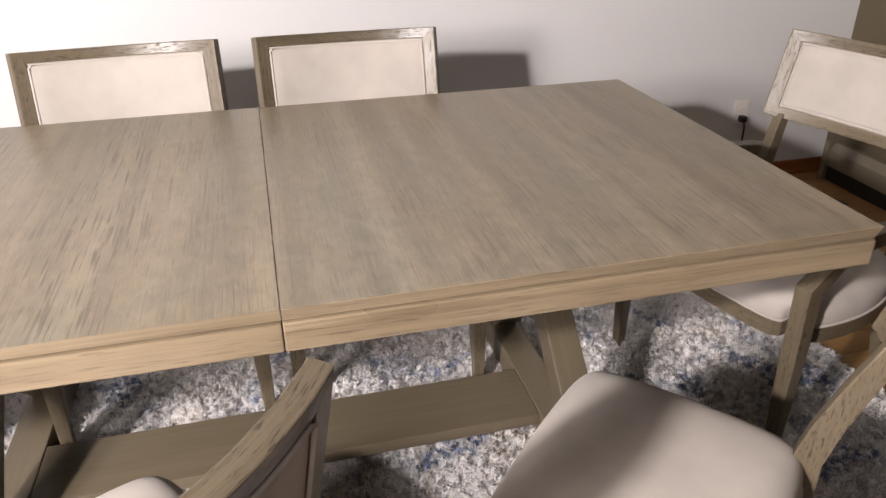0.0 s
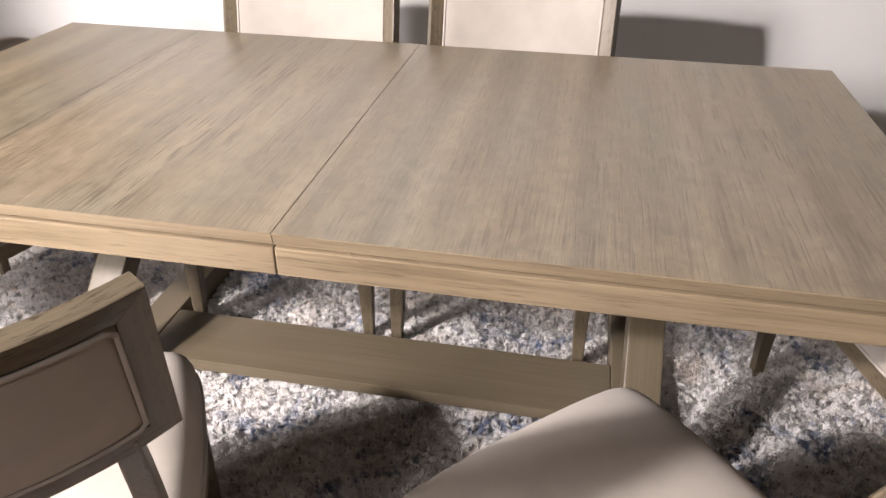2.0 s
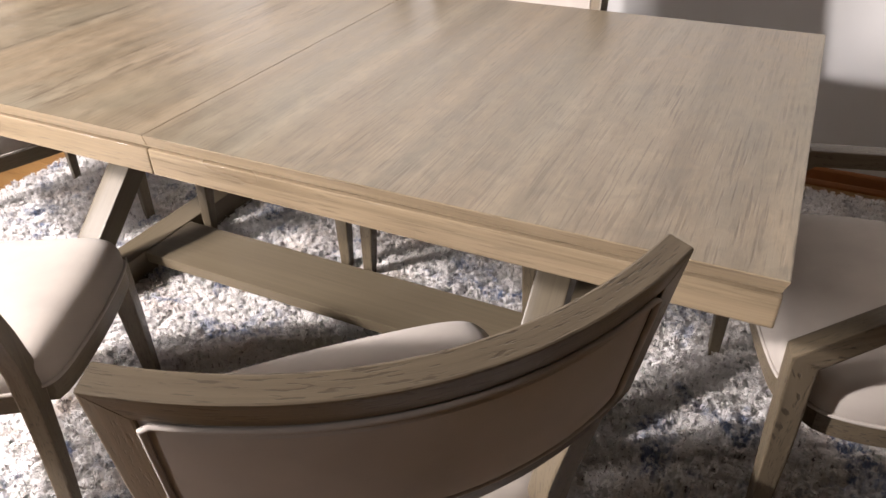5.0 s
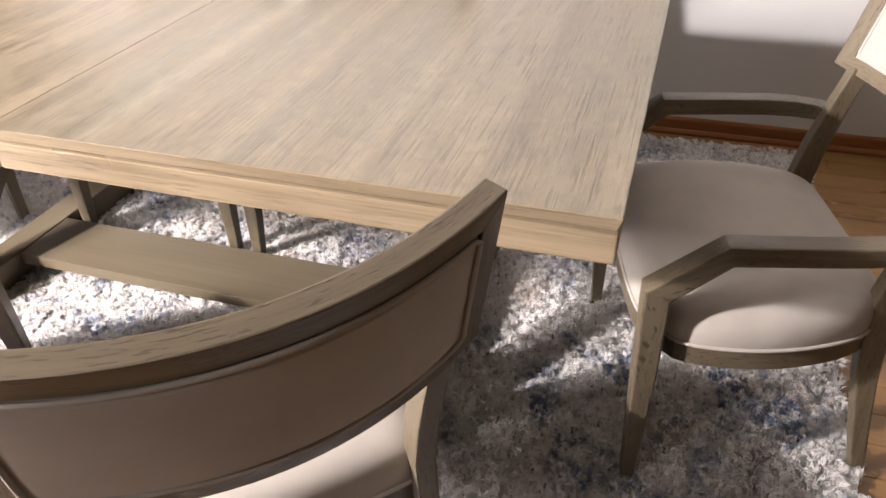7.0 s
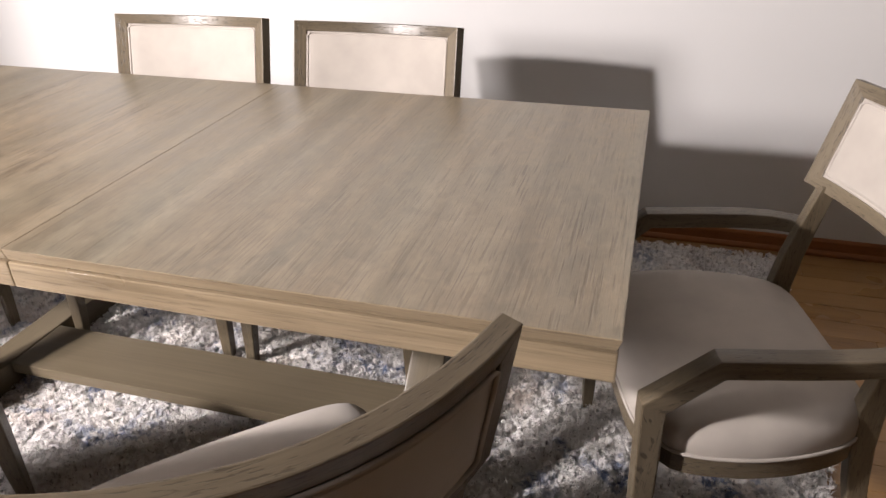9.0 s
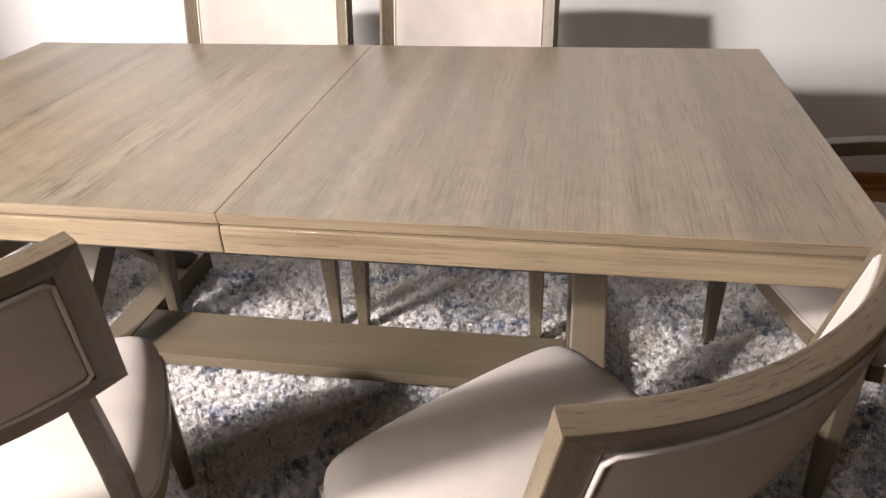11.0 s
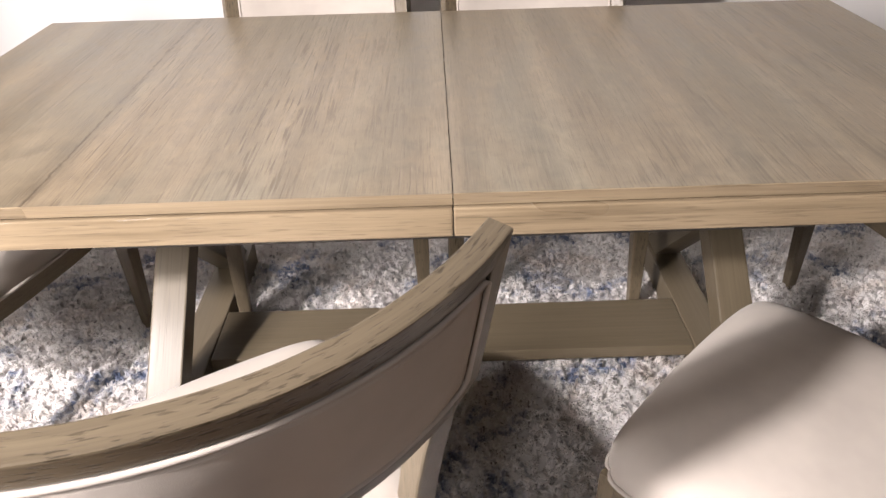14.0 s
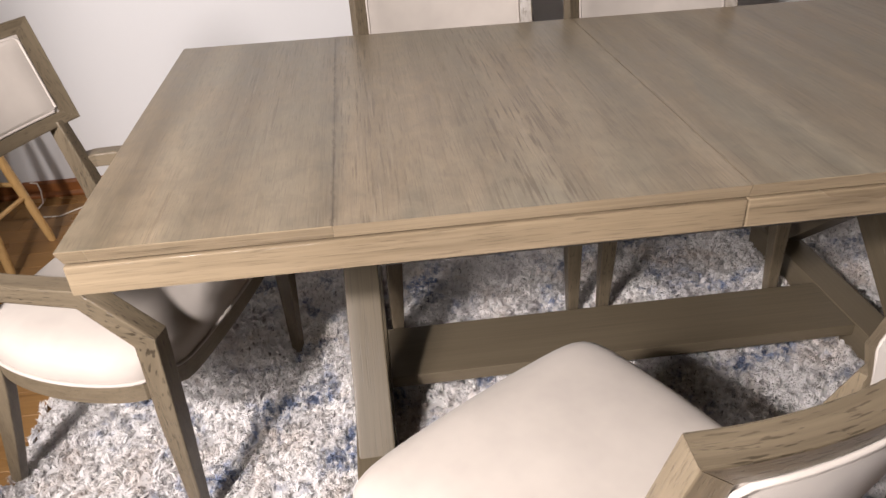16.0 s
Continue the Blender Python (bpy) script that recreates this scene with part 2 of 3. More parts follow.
def ease(bm, offset, segments=2, least=30):
    """Rounds all edges sharper than least degrees."""
    edges = [e for e in bm.edges if len(e.link_faces) == 2 and e.calc_face_angle(0) > radians(least)]
    bmesh.ops.bevel(bm, geom=edges, offset=offset, segments=segments, affect="EDGES", profile=0.6)
    return bm


def box(x0, x1, y0, y1, z0, z1, round_off=0.003):
    bm = bmesh.new()
    bmesh.ops.create_cube(bm, size=1, matrix=Matrix.Translation(((x0 + x1) / 2, (y0 + y1) / 2, (z0 + z1) / 2)) @ Matrix.Diagonal((x1 - x0, y1 - y0, z1 - z0, 1)))
    return ease(bm, round_off) if round_off else bm


def loft(sections, round_off=0.0, ring=True, caps=True):
    """A skin over rings of equal count."""
    bm = bmesh.new()
    rows = [[bm.verts.new(p) for p in s] for s in sections]
    count = len(rows[0])
    for a, b in zip(rows, rows[1:]):
        for i in range(count if ring else count - 1):
            j = (i + 1) % count
            bm.faces.new((a[i], a[j], b[j], b[i]))
    if caps:
        bm.faces.new(rows[0][::-1])
        bm.faces.new(rows[-1])
    bmesh.ops.recalc_face_normals(bm, faces=bm.faces)
    return ease(bm, round_off) if round_off else bm


def limb(points, round_off=0.004):
    """A straight-sided member through (x, y, z, width in x, depth in y), its cuts level."""
    return loft([[(x - w / 2, y - d / 2, z), (x + w / 2, y - d / 2, z), (x + w / 2, y + d / 2, z), (x - w / 2, y + d / 2, z)] for x, y, z, w, d in points], round_off)


def tube(path, radius, closed=False, sides=8):
    path = [Vector(p) for p in path]
    bm = bmesh.new()
    rings = []
    for i, p in enumerate(path):
        before = path[i - 1] if i or closed else p
        after = path[(i + 1) % len(path)] if i + 1 < len(path) or closed else p
        way = (after - before).normalized()
        side = way.cross(Vector((0.31, 0.17, 0.94))).normalized()
        up = way.cross(side)
        rings.append([bm.verts.new(p + radius * (math.cos(a) * side + math.sin(a) * up)) for a in (2 * math.pi * k / sides for k in range(sides))])
    pairs = list(zip(rings, rings[1:])) + ([(rings[-1], rings[0])] if closed else [])
    for a, b in pairs:
        for i in range(sides):
            j = (i + 1) % sides
            bm.faces.new((a[i], a[j], b[j], b[i]))
    if not closed:
        bm.faces.new(rings[0][::-1])
        bm.faces.new(rings[-1])
    return bm


# ---- the room ----
X0, X1, Y0, Y1, HIGH = -5.2, 2.64, -7.5, 1.87, 2.6


def setting(name, bm, material, label, category):
    return tagged(finish(name, bm, material), label, category, kind="structure")


setting("wall_north", box(X0 - 0.1, X1, Y1, Y1 + 0.1, -0.05, HIGH, 0), WHITE, "plain white painted wall behind the dining table", "wall")
setting("wall_east", box(X1, X1 + 0.1, Y0, Y1 + 0.1, -0.05, HIGH, 0), OLIVE, "dark olive painted wall meeting the white wall", "wall")
# west and south walls are added out of view, dark so little light returns
setting("wall_west", box(X0 - 0.1, X0, Y0, Y1, -0.05, HIGH, 0), OLIVE, "unseen side wall, dark olive to hold down bounced light", "wall")
setting("wall_south", box(X0 - 0.1, X1 + 0.1, Y0 - 0.1, Y0, -0.05, HIGH, 0), OLIVE, "unseen wall across the room, dark olive to hold down bounced light", "wall")
setting("ceiling", box(X0 - 0.1, X1 + 0.1, Y0 - 0.1, Y1 + 0.1, HIGH, HIGH + 0.1, 0), CEILING, "plain white ceiling", "ceiling")
floor = setting("floor", box(X0 - 0.1, X1 + 0.1, Y0 - 0.1, Y1 + 0.1, -0.06, -0.012, 0), PLANK, "orange-brown strip oak floor with narrow boards", "floor")


def skirting(name, length, along, material, label):
    """A board with a rounded top and a quarter-round shoe, along x from 0."""
    profile = [(0, 0), (0.020, 0), (0.020, 0.010), (0.014, 0.020), (0.011, 0.022), (0.011, 0.058), (0.007, 0.066), (0, 0.068)]
    ends = []
    for s in (0, length):
        ends.append([(s, -d, z) if along == "x" else (-d, s, z) for d, z in profile])
    return tagged(finish(name, loft(ends), material), label, "baseboard", kind="structure")


skirting("baseboard_north", X1 - X0, "x", STAINED, "reddish stained wooden baseboard along the white wall").location = (X0, Y1, 0)
skirting("baseboard_east", Y1 - Y0 - 0.022, "y", STAINED_Y, "dark stained wooden baseboard along the olive wall").location = (X1, Y0, 0)

# ---- the table ----
LONG, WIDE, TALL = 1.078, 1.07, 0.765
table = tagged(new("dining_table"), "grey-brown oak trestle dining table with a centre seam", "table")


def table_top(x0, x1):
    """A slab with an eased upper edge, its sides sloping in towards the bottom."""
    bm = box(x0, x1, 0, WIDE, TALL - 0.024, TALL, 0)
    for v in bm.verts:
        if v.co.z < TALL - 0.01:
            v.co.y += 0.007 if v.co.y < WIDE / 2 else -0.007
            if abs(v.co.x) > LONG - 0.01:
                v.co.x -= math.copysign(0.007, v.co.x)
    edges = [e for e in bm.edges if all(v.co.z > TALL - 0.001 for v in e.verts) and not all(abs(abs(v.co.x) - 0.6666) < 0.01 or abs(v.co.x) < 0.01 for v in e.verts)]
    bmesh.ops.bevel(bm, geom=edges, offset=0.0022, segments=2, affect="EDGES", profile=0.6)
    return bm


for x0, x1 in ((-LONG, -0.6668), (-0.6665, -0.0008), (0.0008, LONG)):
    board = part("top_board", table_top(x0, x1), TOP_OAK, table)
    board.data.materials.append(TABLE_OAK["x"])
    for face in board.data.polygons:
        face.material_index = int(face.normal.z < 0.5)
A0, A1 = TALL - 0.081, TALL - 0.0285
INSET = 0.004
for x0, x1 in ((-LONG + INSET, -0.0008), (0.0008, LONG - INSET)):
    part("apron", box(x0, x1, INSET, INSET + 0.022, A0, A1, 0.0035), TABLE_OAK["x"], table)
    part("apron", box(x0, x1, WIDE - INSET - 0.022, WIDE - INSET, A0, A1, 0.0025), TABLE_OAK["x"], table)
    part("spacer", box(x0 + 0.006, x1 - 0.001 if x1 < 0 else x1 - 0.006, 0.018, WIDE - 0.018, A1 - 0.0002, TALL - 0.0245, 0), TABLE_OAK["x"], table, "recessed reveal under the table top")
for side in (-1, 1):
    a, b = sorted((side * (LONG - INSET), side * (LONG - INSET - 0.022)))
    part("end_apron", box(a, b, INSET + 0.0223, WIDE - INSET - 0.0223, A0, A1, 0.0025), TABLE_OAK["y"], table)
# inner rails, darkened by colour for the shade they stand in
for y in (0.058, WIDE - 0.058):
    part("frame_rail", box(-0.600, 0.600, y - 0.012, y + 0.012, 0.655, A0 + 0.02, 0.002), RAIL_SHADE, table, "inner rail under the table top, shade put into its colour")
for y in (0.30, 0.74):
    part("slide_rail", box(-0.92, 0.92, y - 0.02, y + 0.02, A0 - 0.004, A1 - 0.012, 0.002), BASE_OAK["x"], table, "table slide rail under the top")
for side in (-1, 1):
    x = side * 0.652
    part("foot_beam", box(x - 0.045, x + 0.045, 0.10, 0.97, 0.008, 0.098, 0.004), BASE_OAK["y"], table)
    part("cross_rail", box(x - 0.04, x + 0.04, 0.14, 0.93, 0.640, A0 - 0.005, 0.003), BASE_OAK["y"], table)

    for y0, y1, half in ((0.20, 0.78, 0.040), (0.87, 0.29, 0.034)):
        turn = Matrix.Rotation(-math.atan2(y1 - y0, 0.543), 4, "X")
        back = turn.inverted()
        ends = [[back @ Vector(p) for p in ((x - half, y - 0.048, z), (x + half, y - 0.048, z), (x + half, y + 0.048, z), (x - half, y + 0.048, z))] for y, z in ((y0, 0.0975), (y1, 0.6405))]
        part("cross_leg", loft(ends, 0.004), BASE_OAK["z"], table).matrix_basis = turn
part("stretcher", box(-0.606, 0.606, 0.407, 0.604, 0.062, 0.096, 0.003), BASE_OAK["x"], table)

# ---- chairs ----
HALF, SAG, THICK, B0, B1, RAKE = 0.2548, 0.0695, 0.029, 0.690, 0.934, radians(14)
STILE, RAIL = 0.033, 0.030
SET_BACK, CROWN = 0.2345, 0.005


def back_at(u, h, d):
    """A place on the bowed, raked backrest: across, height along the rake (B0 to B1), depth from its front face."""
    bend = math.atan(2 * SAG * u / HALF ** 2)
    depth = SAG * (1 - (u / HALF) ** 2) + d * math.cos(bend)
    up = (h - B0) * (1 + CROWN * (1 - (u / HALF) ** 2) / (B1 - B0))
    return (u + d * math.sin(bend), SET_BACK + up * math.sin(RAKE) + depth * math.cos(RAKE), B0 + up * math.cos(RAKE) - depth * math.sin(RAKE))


def unbend(p):
    """The place in the flat board from which the bowed backrest was bent."""
    y, z = p.y - SET_BACK, p.z - B0
    return (p.x, y * math.cos(RAKE) - z * math.sin(RAKE) - SAG * (1 - (p.x / HALF) ** 2), y * math.sin(RAKE) + z * math.cos(RAKE))


def long_edges(bm, count, round_off):
    """Rounds the edges that run from row to row of a loft."""
    bm.verts.index_update()
    edges = [e for e in bm.edges if abs(e.verts[0].index - e.verts[1].index) == count]
    bmesh.ops.bevel(bm, geom=edges, offset=round_off, segments=2, affect="EDGES", profile=0.6)
    return bm


def back_rail(outer, inner, steps):
    """A level rail of the backrest from its outer to its inner edge, cut to a mitre at both ends."""
    rows = []
    for k in range(steps + 1):
        w = 2 * k / steps - 1
        a, b = w * HALF, w * (HALF - STILE)
        rows.append([back_at(a, outer, 0), back_at(b, inner, 0), back_at(b, inner, THICK), back_at(a, outer, THICK)])
    return long_edges(loft(rows), 4, 0.0025)


def back_stile(side):
    """An upright of the backrest between two mitres."""
    rows, n = [], 6
    for k in range(5):
        f = k / 4
        ring = []
        for i in range(n):
            w = i / (n - 1)
            u = side * (HALF - STILE * w)
            low, high = B0 + RAIL * w + 0.0003, B1 - RAIL * w - 0.0003
            ring.append((u, low + (high - low) * f))
        rows.append([back_at(u, h, 0) for u, h in ring] + [back_at(u, h, THICK) for u, h in ring[::-1]])
    bm = loft(rows)
    bm.verts.index_update()
    edges = [e for e in bm.edges if abs(e.verts[0].index - e.verts[1].index) == 2 * n and e.verts[0].index % (2 * n) in (0, n - 1, n, 2 * n - 1)]
    bmesh.ops.bevel(bm, geom=edges, offset=0.0025, segments=2, affect="EDGES", profile=0.6)
    return bm


def back_pad(u0, u1, z0, z1, inner, outer, puff, flat=10, level=6):
    """A padded panel that fills the frame's opening on one face."""
    n, m = 22, 12
    bm = bmesh.new()
    front, rear = [], []
    for j in range(m + 1):
        v = 2 * j / m - 1
        front.append([])
        rear.append([])
        for i in range(n + 1):
            w = 2 * i / n - 1
            u, z = u0 + (u1 - u0) * i / n, z0 + (z1 - z0) * j / m
            swell = ((1 - abs(w) ** flat) * (1 - abs(v) ** level)) ** 0.5
            front[-1].append(bm.verts.new(back_at(u, z, outer + puff * swell)))
            rear[-1].append(bm.verts.new(back_at(u, z, inner)))
    for j in range(m):
        for i in range(n):
            bm.faces.new((front[j][i], front[j][i + 1], front[j + 1][i + 1], front[j + 1][i]))
            bm.faces.new((rear[j][i], rear[j + 1][i], rear[j + 1][i + 1], rear[j][i + 1]))
    rim = [(0, i) for i in range(n)] + [(j, n) for j in range(m)] + [(m, n - i) for i in range(n)] + [(m - j, 0) for j in range(m)]
    for k, (j, i) in enumerate(rim):
        jj, ii = rim[(k + 1) % len(rim)]
        bm.faces.new((front[j][i], rear[j][i], rear[jj][ii], front[jj][ii]))
    return bm


def back_welt(u0, u1, z0, z1, d, radius):
    steps, path = 18, []
    r = 0.008
    for k in range(steps + 1):
        path.append(back_at(u0 + r + (u1 - u0 - 2 * r) * k / steps, z0, d))
    for k in range(7):
        path.append(back_at(u1, z0 + r + (z1 - z0 - 2 * r) * k / 6, d))
    for k in range(steps + 1):
        path.append(back_at(u1 - r - (u1 - u0 - 2 * r) * k / steps, z1, d))
    for k in range(7):
        path.append(back_at(u0, z1 - r - (z1 - z0 - 2 * r) * k / 6, d))
    return tube(path, radius, True)


def seat_outline(wide_front, wide_rear, y0, y1, full, u, v):
    """u across and v from front (-1) to rear (1) on a seat with rounded corners."""
    wide = wide_front + (wide_rear - wide_front) * (v + 1) / 2
    corner = (0.075 + 2.0 * (full - 0.010)) * (abs(u) ** 9) * (abs(v) ** 9)
    x = u * wide * (1 - corner)
    y = (y0 + y1) / 2 + v * (y1 - y0) / 2 * (1 - corner)
    bow = 0.014 * (1 - u * u) * max(0.0, -v) ** 3
    swell = full * (1 - v * v) * u
    return x + swell, y - bow


def seat_pad(shape, z0, rise):
    n = 26
    bm = bmesh.new()
    rows = []
    for j in range(n + 1):
        v = math.sin((2 * j / n - 1) * math.pi / 2)
        rows.append([])
        for i in range(n + 1):
            u = math.sin((2 * i / n - 1) * math.pi / 2)
            x, y = seat_outline(*shape, u, v)
            edge = ((1 - abs(u) ** 8) * (1 - abs(v) ** 8)) ** 0.3
            rows[-1].append(bm.verts.new((x, y, z0 + rise * edge + 0.014 * (1 - u * u) * (1 - v * v))))
    for j in range(n):
        for i in range(n):
            bm.faces.new((rows[j][i], rows[j][i + 1], rows[j + 1][i + 1], rows[j + 1][i]))
    rim = rows[0][:-1] + [r[-1] for r in rows[:-1]] + rows[-1][:0:-1] + [r[0] for r in rows[:0:-1]]
    low = [bm.verts.new((v.co.x * 0.985, v.co.y * 0.985, z0 - 0.012)) for v in rim]
    for k in range(len(rim)):
        j = (k + 1) % len(rim)
        bm.faces.new((rim[k], low[k], low[j], rim[j]))
    bm.faces.new(low[::-1])
    return bm


def seat_ring(shape, steps=28):
    ring = []
    for side in range(4):
        for k in range(steps):
            t = math.sin((2 * k / steps - 1) * math.pi / 2)
            u, v = ((t, -1), (1, t), (-t, 1), (-1, -t))[side]
            ring.append(seat_outline(*shape, u, v))
    return ring


def seat_rail(shape, side, z0, z1):
    """One side of the bowed wooden frame under the cushion: 0 front, 1 right, 2 rear, 3 left."""
    rows = []
    steps = 16
    inset = 0.03 / 0.25
    for k in range(steps + 1):
        t = (2 * k / steps - 1) * (0.93 if side in (0, 2) else 0.90)
        u, v = ((t, -1), (1, t), (-t, 1), (-1, -t))[side]
        x, y = seat_outline(*shape, u, v)
        cx, cy = x * (1 - inset), y - (0.028 * v if side in (0, 2) else 0)
        if side in (0, 2):
            cx = x
        else:
            cx = x - 0.024 * u
        rows.append([(x, y, z0), (x, y, z1), (cx, cy, z1), (cx, cy, z0)])
    return loft(rows, 0.002)


def add_back(chair, widen=1.0, forward=0.0):
    made = [part("backrest_rail", back_rail(B1, B1 - RAIL, 26), OAK["x"], chair, grain=unbend)]
    made.append(part("backrest_rail", back_rail(B0, B0 + RAIL, 26), OAK["x"], chair, grain=unbend))
    for side in (-1, 1):
        made.append(part("backrest_stile", back_stile(side), OAK["z"], chair, grain=unbend))
    u, z0, z1 = HALF - STILE + 0.004, B0 + RAIL - 0.003, B1 - RAIL + 0.003
    front = part("front_panel", back_pad(-u, u, z0, z1, 0.0125, 0.003, -0.009), LINEN, chair, "padded oatmeal cloth panel")
    made += [front, part("piping", back_welt(-u + 0.007, u - 0.007, z0 + 0.007, z1 - 0.007, 0.001, 0.0036), WELT, front, "", 60)]
    rear = part("rear_panel", back_pad(-u, u, z0, z1, 0.0135, THICK - 0.005, 0.012, 4, 4), LINEN, chair, "padded oatmeal cloth panel")
    made += [rear, part("piping", back_welt(-u + 0.007, u - 0.007, z0 + 0.007, z1 - 0.007, THICK + 0.0012, 0.0032), WELT, rear, "", 60)]
    for ob in made:
        ob.data.transform(Matrix.Translation((0, forward, 0)) @ Matrix.Diagonal((widen, 1, 1, 1)))


def add_seat(chair, shape):
    for side in range(4):
        part("seat_rail", seat_rail(shape, side, 0.336, 0.378), OAK["y" if side % 2 else "x"], chair)
    pad = part("seat_cushion", seat_pad(shape, 0.388, 0.068), LINEN, chair, "plump oatmeal cloth seat cushion", 80)
    ring = [(x * 1.004, y * 1.004, 0.383) for x, y in seat_ring(shape)]
    part("piping", tube(ring, 0.004, True), WELT, pad, "", 80)


def rear_leg(side, foot, top, dip, reach):
    """Curves in towards the seat and out again to the backrest; its foot stands wider than its top."""
    pts = []
    for z, y, w, d in ((0.0, 0.262, 0.026, 0.028), (0.12, 0.238, 0.029, 0.034), (0.26, 0.214, 0.032, 0.042), (0.36, 0.202, 0.034, 0.048), (0.44, 0.200, 0.034, 0.049), (0.52, 0.211, 0.033, 0.046), (0.60, 0.229, 0.032, 0.042), (0.697, 0.254, 0.030, 0.036)):
        lean = math.sin(math.pi * min(1.0, z / 0.697)) ** 2
        pts.append((side * (foot + (top - foot) * min(1.0, z / 0.42)), y - dip * lean + reach * max(0.0, z - 0.44) / 0.257, z, w, d))
    return limb(pts)


def side_chair():
    chair = tagged(new("dining_chair"), "grey-brown oak dining chair with oatmeal upholstered seat and bowed back", "chair", "chairs round the table")
    shape = (0.276, 0.238, -0.226, 0.205, 0.014)
    add_seat(chair, shape)
    add_back(chair)
    for side in (-1, 1):
        part("front_leg", limb([(side * 0.254, -0.210, 0.0, 0.028, 0.028), (side * 0.250, -0.202, 0.20, 0.040, 0.040), (side * 0.246, -0.196, 0.385, 0.048, 0.048)]), OAK["z"], chair)
        part("rear_leg", rear_leg(side, 0.215, 0.203, 0.0, 0.0195), OAK["z"], chair)
    return chair


# centre of each section and its half depth
ARM_SPINE = [(0.287, -0.222, 0.0, 0.013), (0.286, -0.224, 0.30, 0.021), (0.286, -0.228, 0.500, 0.023), (0.287, -0.122, 0.586, 0.0195), (0.288, 0.02, 0.586, 0.0185), (0.286, 0.10, 0.586, 0.0185), (0.279, 0.16, 0.585, 0.018), (0.264, 0.205, 0.584, 0.017), (0.240, 0.232, 0.583, 0.016)]


def along_arm(p):
    """Across, height off the spine, and the length along it."""
    best, run = None, 0.0
    p = Vector((abs(p.x), p.y, p.z))
    for a, b in zip(ARM_SPINE, ARM_SPINE[1:]):
        a, b = Vector(a[:3]), Vector(b[:3])
        t = min(1, max(0, (p - a).dot(b - a) / (b - a).length_squared))
        off = p - a - t * (b - a)
        if best is None or off.length < best[0]:
            best = (off.length, (off.x, off.y + off.z, run + t * (b - a).length))
        run += (b - a).length
    return best[1]


def arm(side):
    """Front leg, slanting rise and level arm that bends in to the rear leg, as one bent member."""
    spine = ARM_SPINE
    rows = []
    points = [Vector(p[:3]) for p in spine]
    for i, p in enumerate(points):
        a = (p - points[i - 1]).normalized() if i else (points[1] - p).normalized()
        b = (points[i + 1] - p).normalized() if i + 1 < len(points) else a
        way = (a + b).normalized()
        stretch = 1 / max(0.5, way.dot(a))
        flat = Vector((-way.y, way.x, 0)) if i > 3 else Vector((-1, 0, 0))
        flat.normalize()
        up = way.cross(flat).normalized()
        h = spine[i][3] * (stretch if 0 < i < 5 else 1)
        w = 0.014 if i == 0 else 0.021
        if flat.x > 0:
            flat = -flat
        rows.append([tuple(p + w * flat + h * up), tuple(p - w * flat + h * up), tuple(p - w * flat - h * up), tuple(p + w * flat - h * up)])
    rows = [[(side * x, y, z) for x, y, z in r] for r in rows]
    return loft(rows, 0.004)


def arm_chair():
    chair = tagged(new("dining_armchair"), "grey-brown oak dining armchair with oatmeal upholstered seat and bowed back", "chair", "chairs round the table")
    add_seat(chair, (0.270, 0.230, -0.226, 0.220, 0.054))
    add_back(chair, 1.045, -0.0195)
    for side in (-1, 1):
        part("arm_and_leg", arm(side), OAK["z"], chair, grain=along_arm)
        part("rear_leg", rear_leg(side, 0.248, 0.226, 0.006, 0.0), OAK["z"], chair)
    return chair


RUG = 0.012
first = side_chair()
first.matrix_basis = pose(0.269, 0.886, RUG - 0.006)
copy_thing(first, pose(-0.336, 0.880, RUG - 0.006, 0, 0, 3.5))
tagged(copy_thing(first, pose(-0.3463, -0.2601, RUG, 0, 0, 212.1)), "grey-brown oak dining chair pulled out and turned from the table")
tagged(copy_thing(first, pose(0.5584, -0.1985, RUG - 0.003, 0, 0, 224.9)), "grey-brown oak dining chair pulled out and turned from the table")
host = arm_chair()
host.matrix_basis = pose(1.292, 0.530, RUG - 0.006, 0, 0, -75.8)
copy_thing(host, pose(-1.156, 0.456, RUG, 0, 0, 72.6))

# ---- the rug ----
RX0, RX1, RY0, RY1 = -1.50, 1.61, -0.70, 1.77


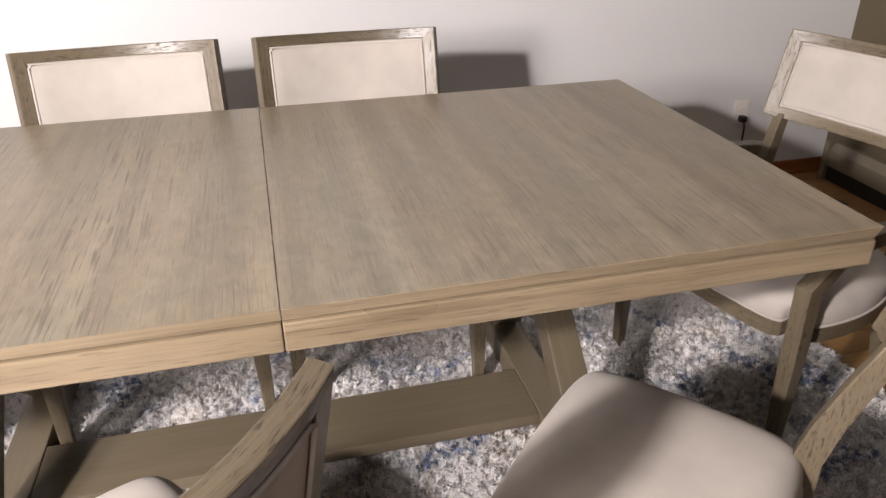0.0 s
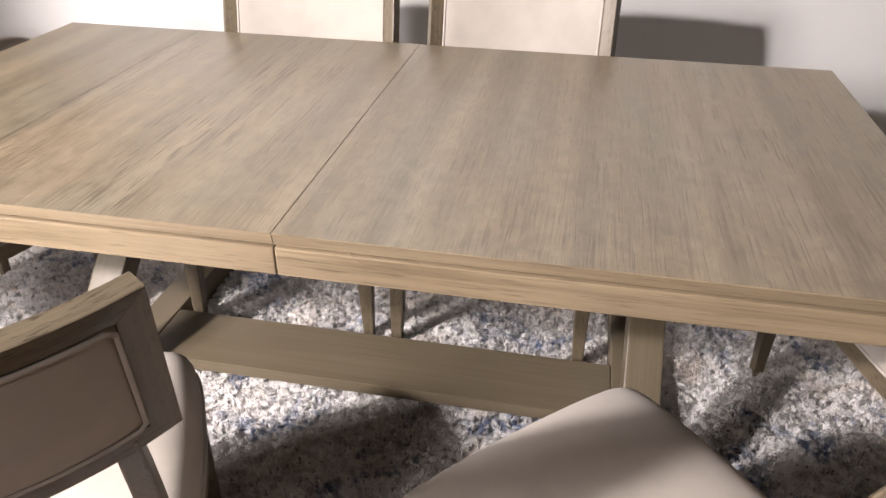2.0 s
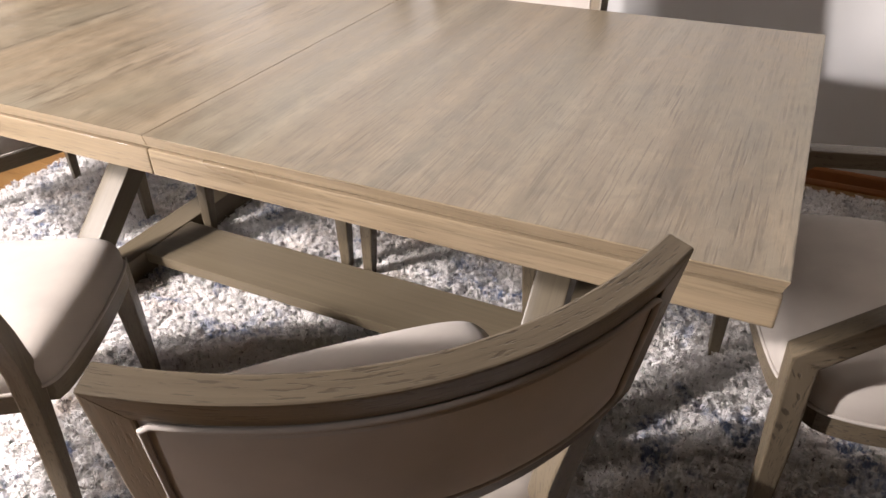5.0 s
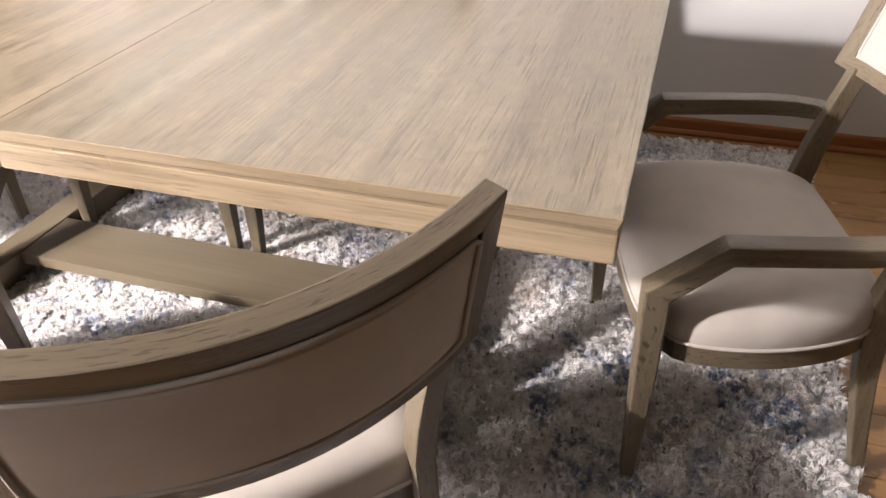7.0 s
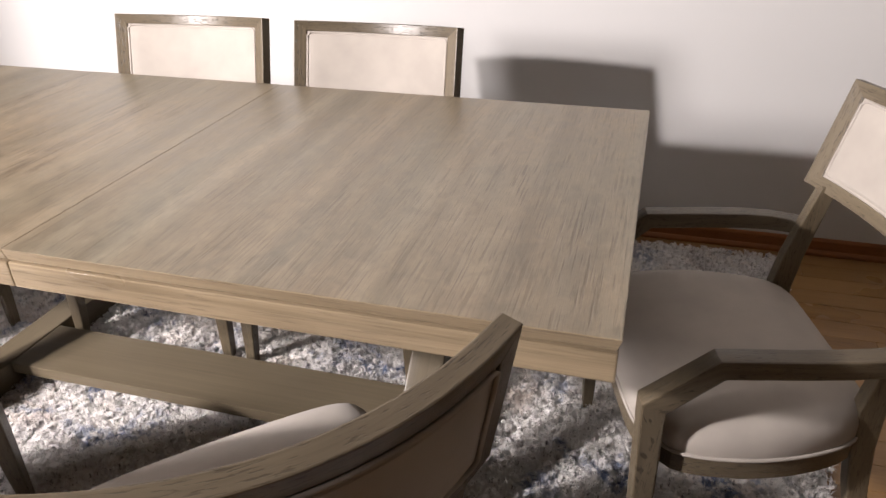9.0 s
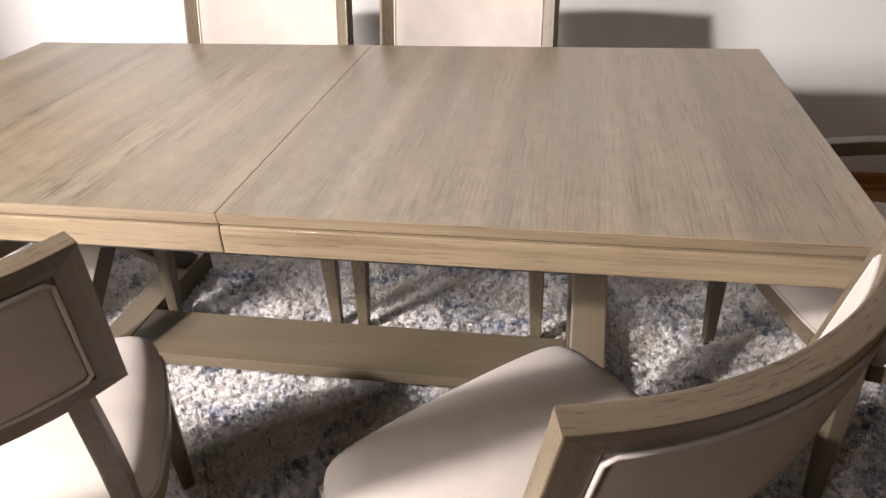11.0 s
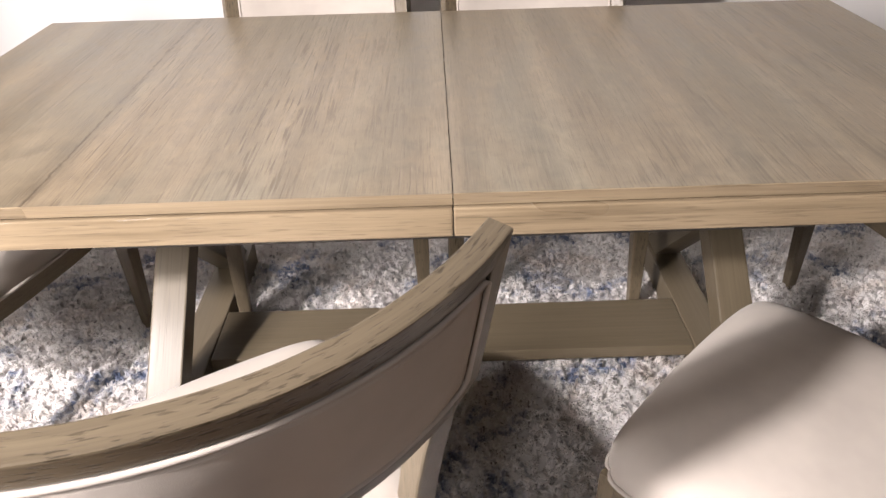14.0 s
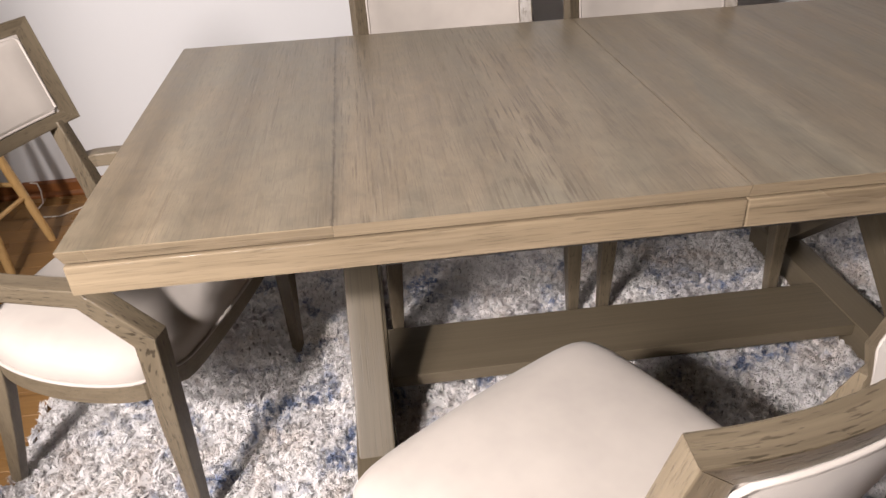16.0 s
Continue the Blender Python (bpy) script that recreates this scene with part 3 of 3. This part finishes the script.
def deep_pile_rug():
    rug = tagged(new("area_rug"), "deep shag area rug in mottled white, grey and blue", "rug")
    part("backing", box(RX0 + 0.01, RX1 - 0.01, RY0 + 0.01, RY1 - 0.01, 0.0, 0.012, 0.003), PILE, rug)
    rng = np.random.default_rng(5)
    step = 0.0175
    gx, gy = np.meshgrid(np.arange(RX0, RX1, step), np.arange(RY0, RY1, step))
    roots = np.stack([gx.ravel(), gy.ravel()], 1)
    roots += rng.uniform(-0.7, 0.7, roots.shape) * step
    blades = 30
    tufts = len(roots)
    slant = np.repeat(rng.uniform(0, 2 * math.pi, tufts), blades)
    push = np.repeat(rng.uniform(0.003, 0.016, tufts), blades)
    grown = np.repeat(rng.uniform(0.75, 1.18, tufts), blades)
    base = np.repeat(roots, blades, 0) + rng.normal(0, 0.0036, (tufts * blades, 2))
    count = len(base)
    turn = rng.uniform(0, 2 * math.pi, count)
    fan = rng.uniform(0.002, 0.012, count)
    tall = 0.017 * grown * rng.uniform(0.75, 1.15, count)
    wide = rng.uniform(0.0011, 0.0019, count)
    face = rng.uniform(0, 2 * math.pi, count)
    reach = np.stack([np.cos(turn) * fan + np.cos(slant) * push, np.sin(turn) * fan + np.sin(slant) * push], 1)
    across = np.stack([np.cos(face), np.sin(face)], 1) * wide[:, None]
    verts = np.zeros((count, 5, 3))
    mid, tip = base + reach * 0.30, base + reach * 1.15
    verts[:, 0, :2], verts[:, 1, :2] = base - across * 0.7, base + across * 0.7
    verts[:, 2, :2], verts[:, 3, :2] = mid - across * 1.3, mid + across * 1.3
    verts[:, 4, :2] = tip
    verts[:, 0:2, 2] = 0.008
    verts[:, 2:4, 2] = (0.010 + tall * 0.80)[:, None]
    verts[:, 4, 2] = 0.010 + tall * (1.08 - 26 * fan)
    me = bpy.data.meshes.new("pile")
    me.vertices.add(count * 5)
    me.vertices.foreach_set("co", verts.ravel())
    start = np.arange(count)[:, None] * 5
    loops = np.concatenate([start + np.array([0, 1, 3, 2]), start + np.array([2, 3, 4])], 1).ravel()
    me.loops.add(len(loops))
    me.loops.foreach_set("vertex_index", loops.astype(np.int32))
    me.polygons.add(count * 2)
    firsts = (np.arange(count)[:, None] * 7 + np.array([0, 4])).ravel()
    me.polygons.foreach_set("loop_start", firsts.astype(np.int32))
    me.polygons.foreach_set("loop_total", np.tile([4, 3], count).astype(np.int32))
    me.update(calc_edges=True)
    me.materials.append(PILE)
    pile = new("shag_surface", me)
    pile.parent = rug
    tagged(pile, "tangled long woollen pile", kind="stuff")
    return rug


deep_pile_rug()

# ---- small things ----


def wall_outlet():
    outlet = tagged(new("wall_outlet"), "cream plastic wall outlet with a black plug in it", "outlet")
    part("cover_plate", box(-0.036, 0.036, -0.006, 0.0, -0.058, 0.058, 0.003), PLASTIC, outlet)
    for z in (-0.025, 0.025):
        part("socket", box(-0.017, 0.017, -0.0085, -0.0055, z - 0.014, z + 0.014, 0.004), PLASTIC, outlet)
    return outlet


wall_outlet().location = (2.131, Y1, 0.336)
plug = tagged(new("power_plug"), "black power plug and cord hanging from the outlet", "plug")
part("plug_body", box(-0.014, 0.014, -0.042, -0.008, -0.016, 0.012, 0.005), BLACK, plug)
part("cord", tube([(0, -0.038, -0.014), (0.002, -0.045, -0.04), (0.006, -0.04, -0.09), (0.012, -0.03, -0.16), (0.03, -0.03, -0.25), (0.05, -0.04, -0.300), (0.075, -0.09, -0.3062), (0.17, -0.17, -0.3062), (0.29, -0.25, -0.3062), (0.335, -0.40, -0.3062)], 0.0042), BLACK, plug)
plug.location = (2.131, Y1, 0.311)

heater = tagged(new("baseboard_heater"), "low beige baseboard heater with dark open foot, on olive wall", "heater")
part("cover", loft([[(0.0, y, 0.075), (-0.058, y, 0.075), (-0.058, y, 0.15), (-0.03, y, 0.185), (0.0, y, 0.185)] for y in (0, 1.9)], 0.003), BEIGE, heater)
part("end_cap", box(-0.064, 0.0, 1.9005, 1.93, 0.0, 0.19, 0.004), BEIGE, heater)
# solid black block: the shade of the open foot as colour
part("foot_shade", box(-0.045, 0.0, 0.0, 1.90, 0.004, 0.0745, 0.002), BLACK, heater, "black block for the shade in the recess under the heater cover")
heater.location = (X1 - 0.0215, Y1 - 2.02, 0)


def round_stool():
    stool = tagged(new("wooden_stool"), "honey-coloured wooden stool with round splayed legs on the bare floor", "stool")
    feet = [(0.150, 0.099), (0.101, -0.149), (-0.101, 0.149), (-0.150, -0.099)]
    part("seat", loft([[(r * math.cos(a), r * math.sin(a), z) for a in (2 * math.pi * k / 32 for k in range(32))] for r, z in ((0.150, 0.570), (0.158, 0.577), (0.160, 0.588), (0.154, 0.598), (0.140, 0.600))]), HONEY, stool)

    def leg_at(foot, z):
        k = 1 - 0.6 * z / 0.57
        return Vector((foot[0] * k, foot[1] * k, z))

    for foot in feet:
        rings = []
        for z, r in ((0.0, 0.0125), (0.02, 0.0145), (0.25, 0.0165), (0.40, 0.0155), (0.572, 0.012)):
            c = leg_at(foot, z)
            rings.append([(c.x + r * math.cos(a), c.y + r * math.sin(a), z) for a in (2 * math.pi * k / 14 for k in range(14))])
        part("leg", loft(rings), HONEY, stool, "", 40)
    for a, b, z in ((0, 1, 0.19), (1, 3, 0.24), (3, 2, 0.19), (2, 0, 0.24)):
        part("rung", tube([leg_at(feet[a], z), leg_at(feet[b], z)], 0.0085), HONEY, stool)
    return stool


round_stool().location = (-1.945, 1.386, 0)
cable = tagged(new("white_cable", None), "thin white cable trailing from the baseboard over the floor", "cable")
part("cord", tube([(0.0, 0.075, 0.072), (0.03, 0.068, 0.071), (0.045, 0.045, 0.045), (0.05, 0.02, 0.006), (0.045, -0.05, 0.0032), (0.09, -0.105, 0.0032), (0.155, -0.11, 0.0032), (0.19, -0.075, 0.0032), (0.24, -0.03, 0.0032)], 0.0028), PLASTIC, cable)
cable.location = (-1.98, 1.775, 0)

# floor boards, where the floor is bare


def floor_boards():
    rng = random.Random(11)
    width, meshes = 0.0955, {}
    rows = int((Y1 - Y0) / width)
    made = 0
    for r in range(rows + 1):
        y1 = Y1 - r * width
        if y1 < -0.75:
            break
        x = X0 + rng.uniform(-0.6, 0)
        while x < X1:
            run = rng.choice((0.55, 0.75, 0.95, 1.2))
            a, b = max(x, X0), min(x + run, X1)
            x += run
            if b - a < 0.02 or (a > RX0 + 0.08 and b < RX1 - 0.08 and y1 < RY1 - 0.04):
                continue
            if b < -2.6:
                continue
            length = round(b - a, 3)
            if length not in meshes:
                bm = box(0.0004, length - 0.0004, -width + 0.0004, -0.0004, -0.012, 0.0, 0.0)
                edges = [e for e in bm.edges if all(v.co.z > -0.001 for v in e.verts)]
                bmesh.ops.bevel(bm, geom=edges, offset=0.0012, segments=1, affect="EDGES")
                me = bpy.data.meshes.new("floor_board")
                bm.to_mesh(me)
                bm.free()
                me.materials.append(PLANK)
                run = me.attributes.new("grain", "FLOAT_VECTOR", "POINT")
                for vertex, value in zip(me.vertices, run.data):
                    value.vector = vertex.co
                meshes[length] = me
            board = new("floor_board", meshes[length])
            board.location = (a, y1, 0)
            board.parent = floor
            made += 1


floor_boards()
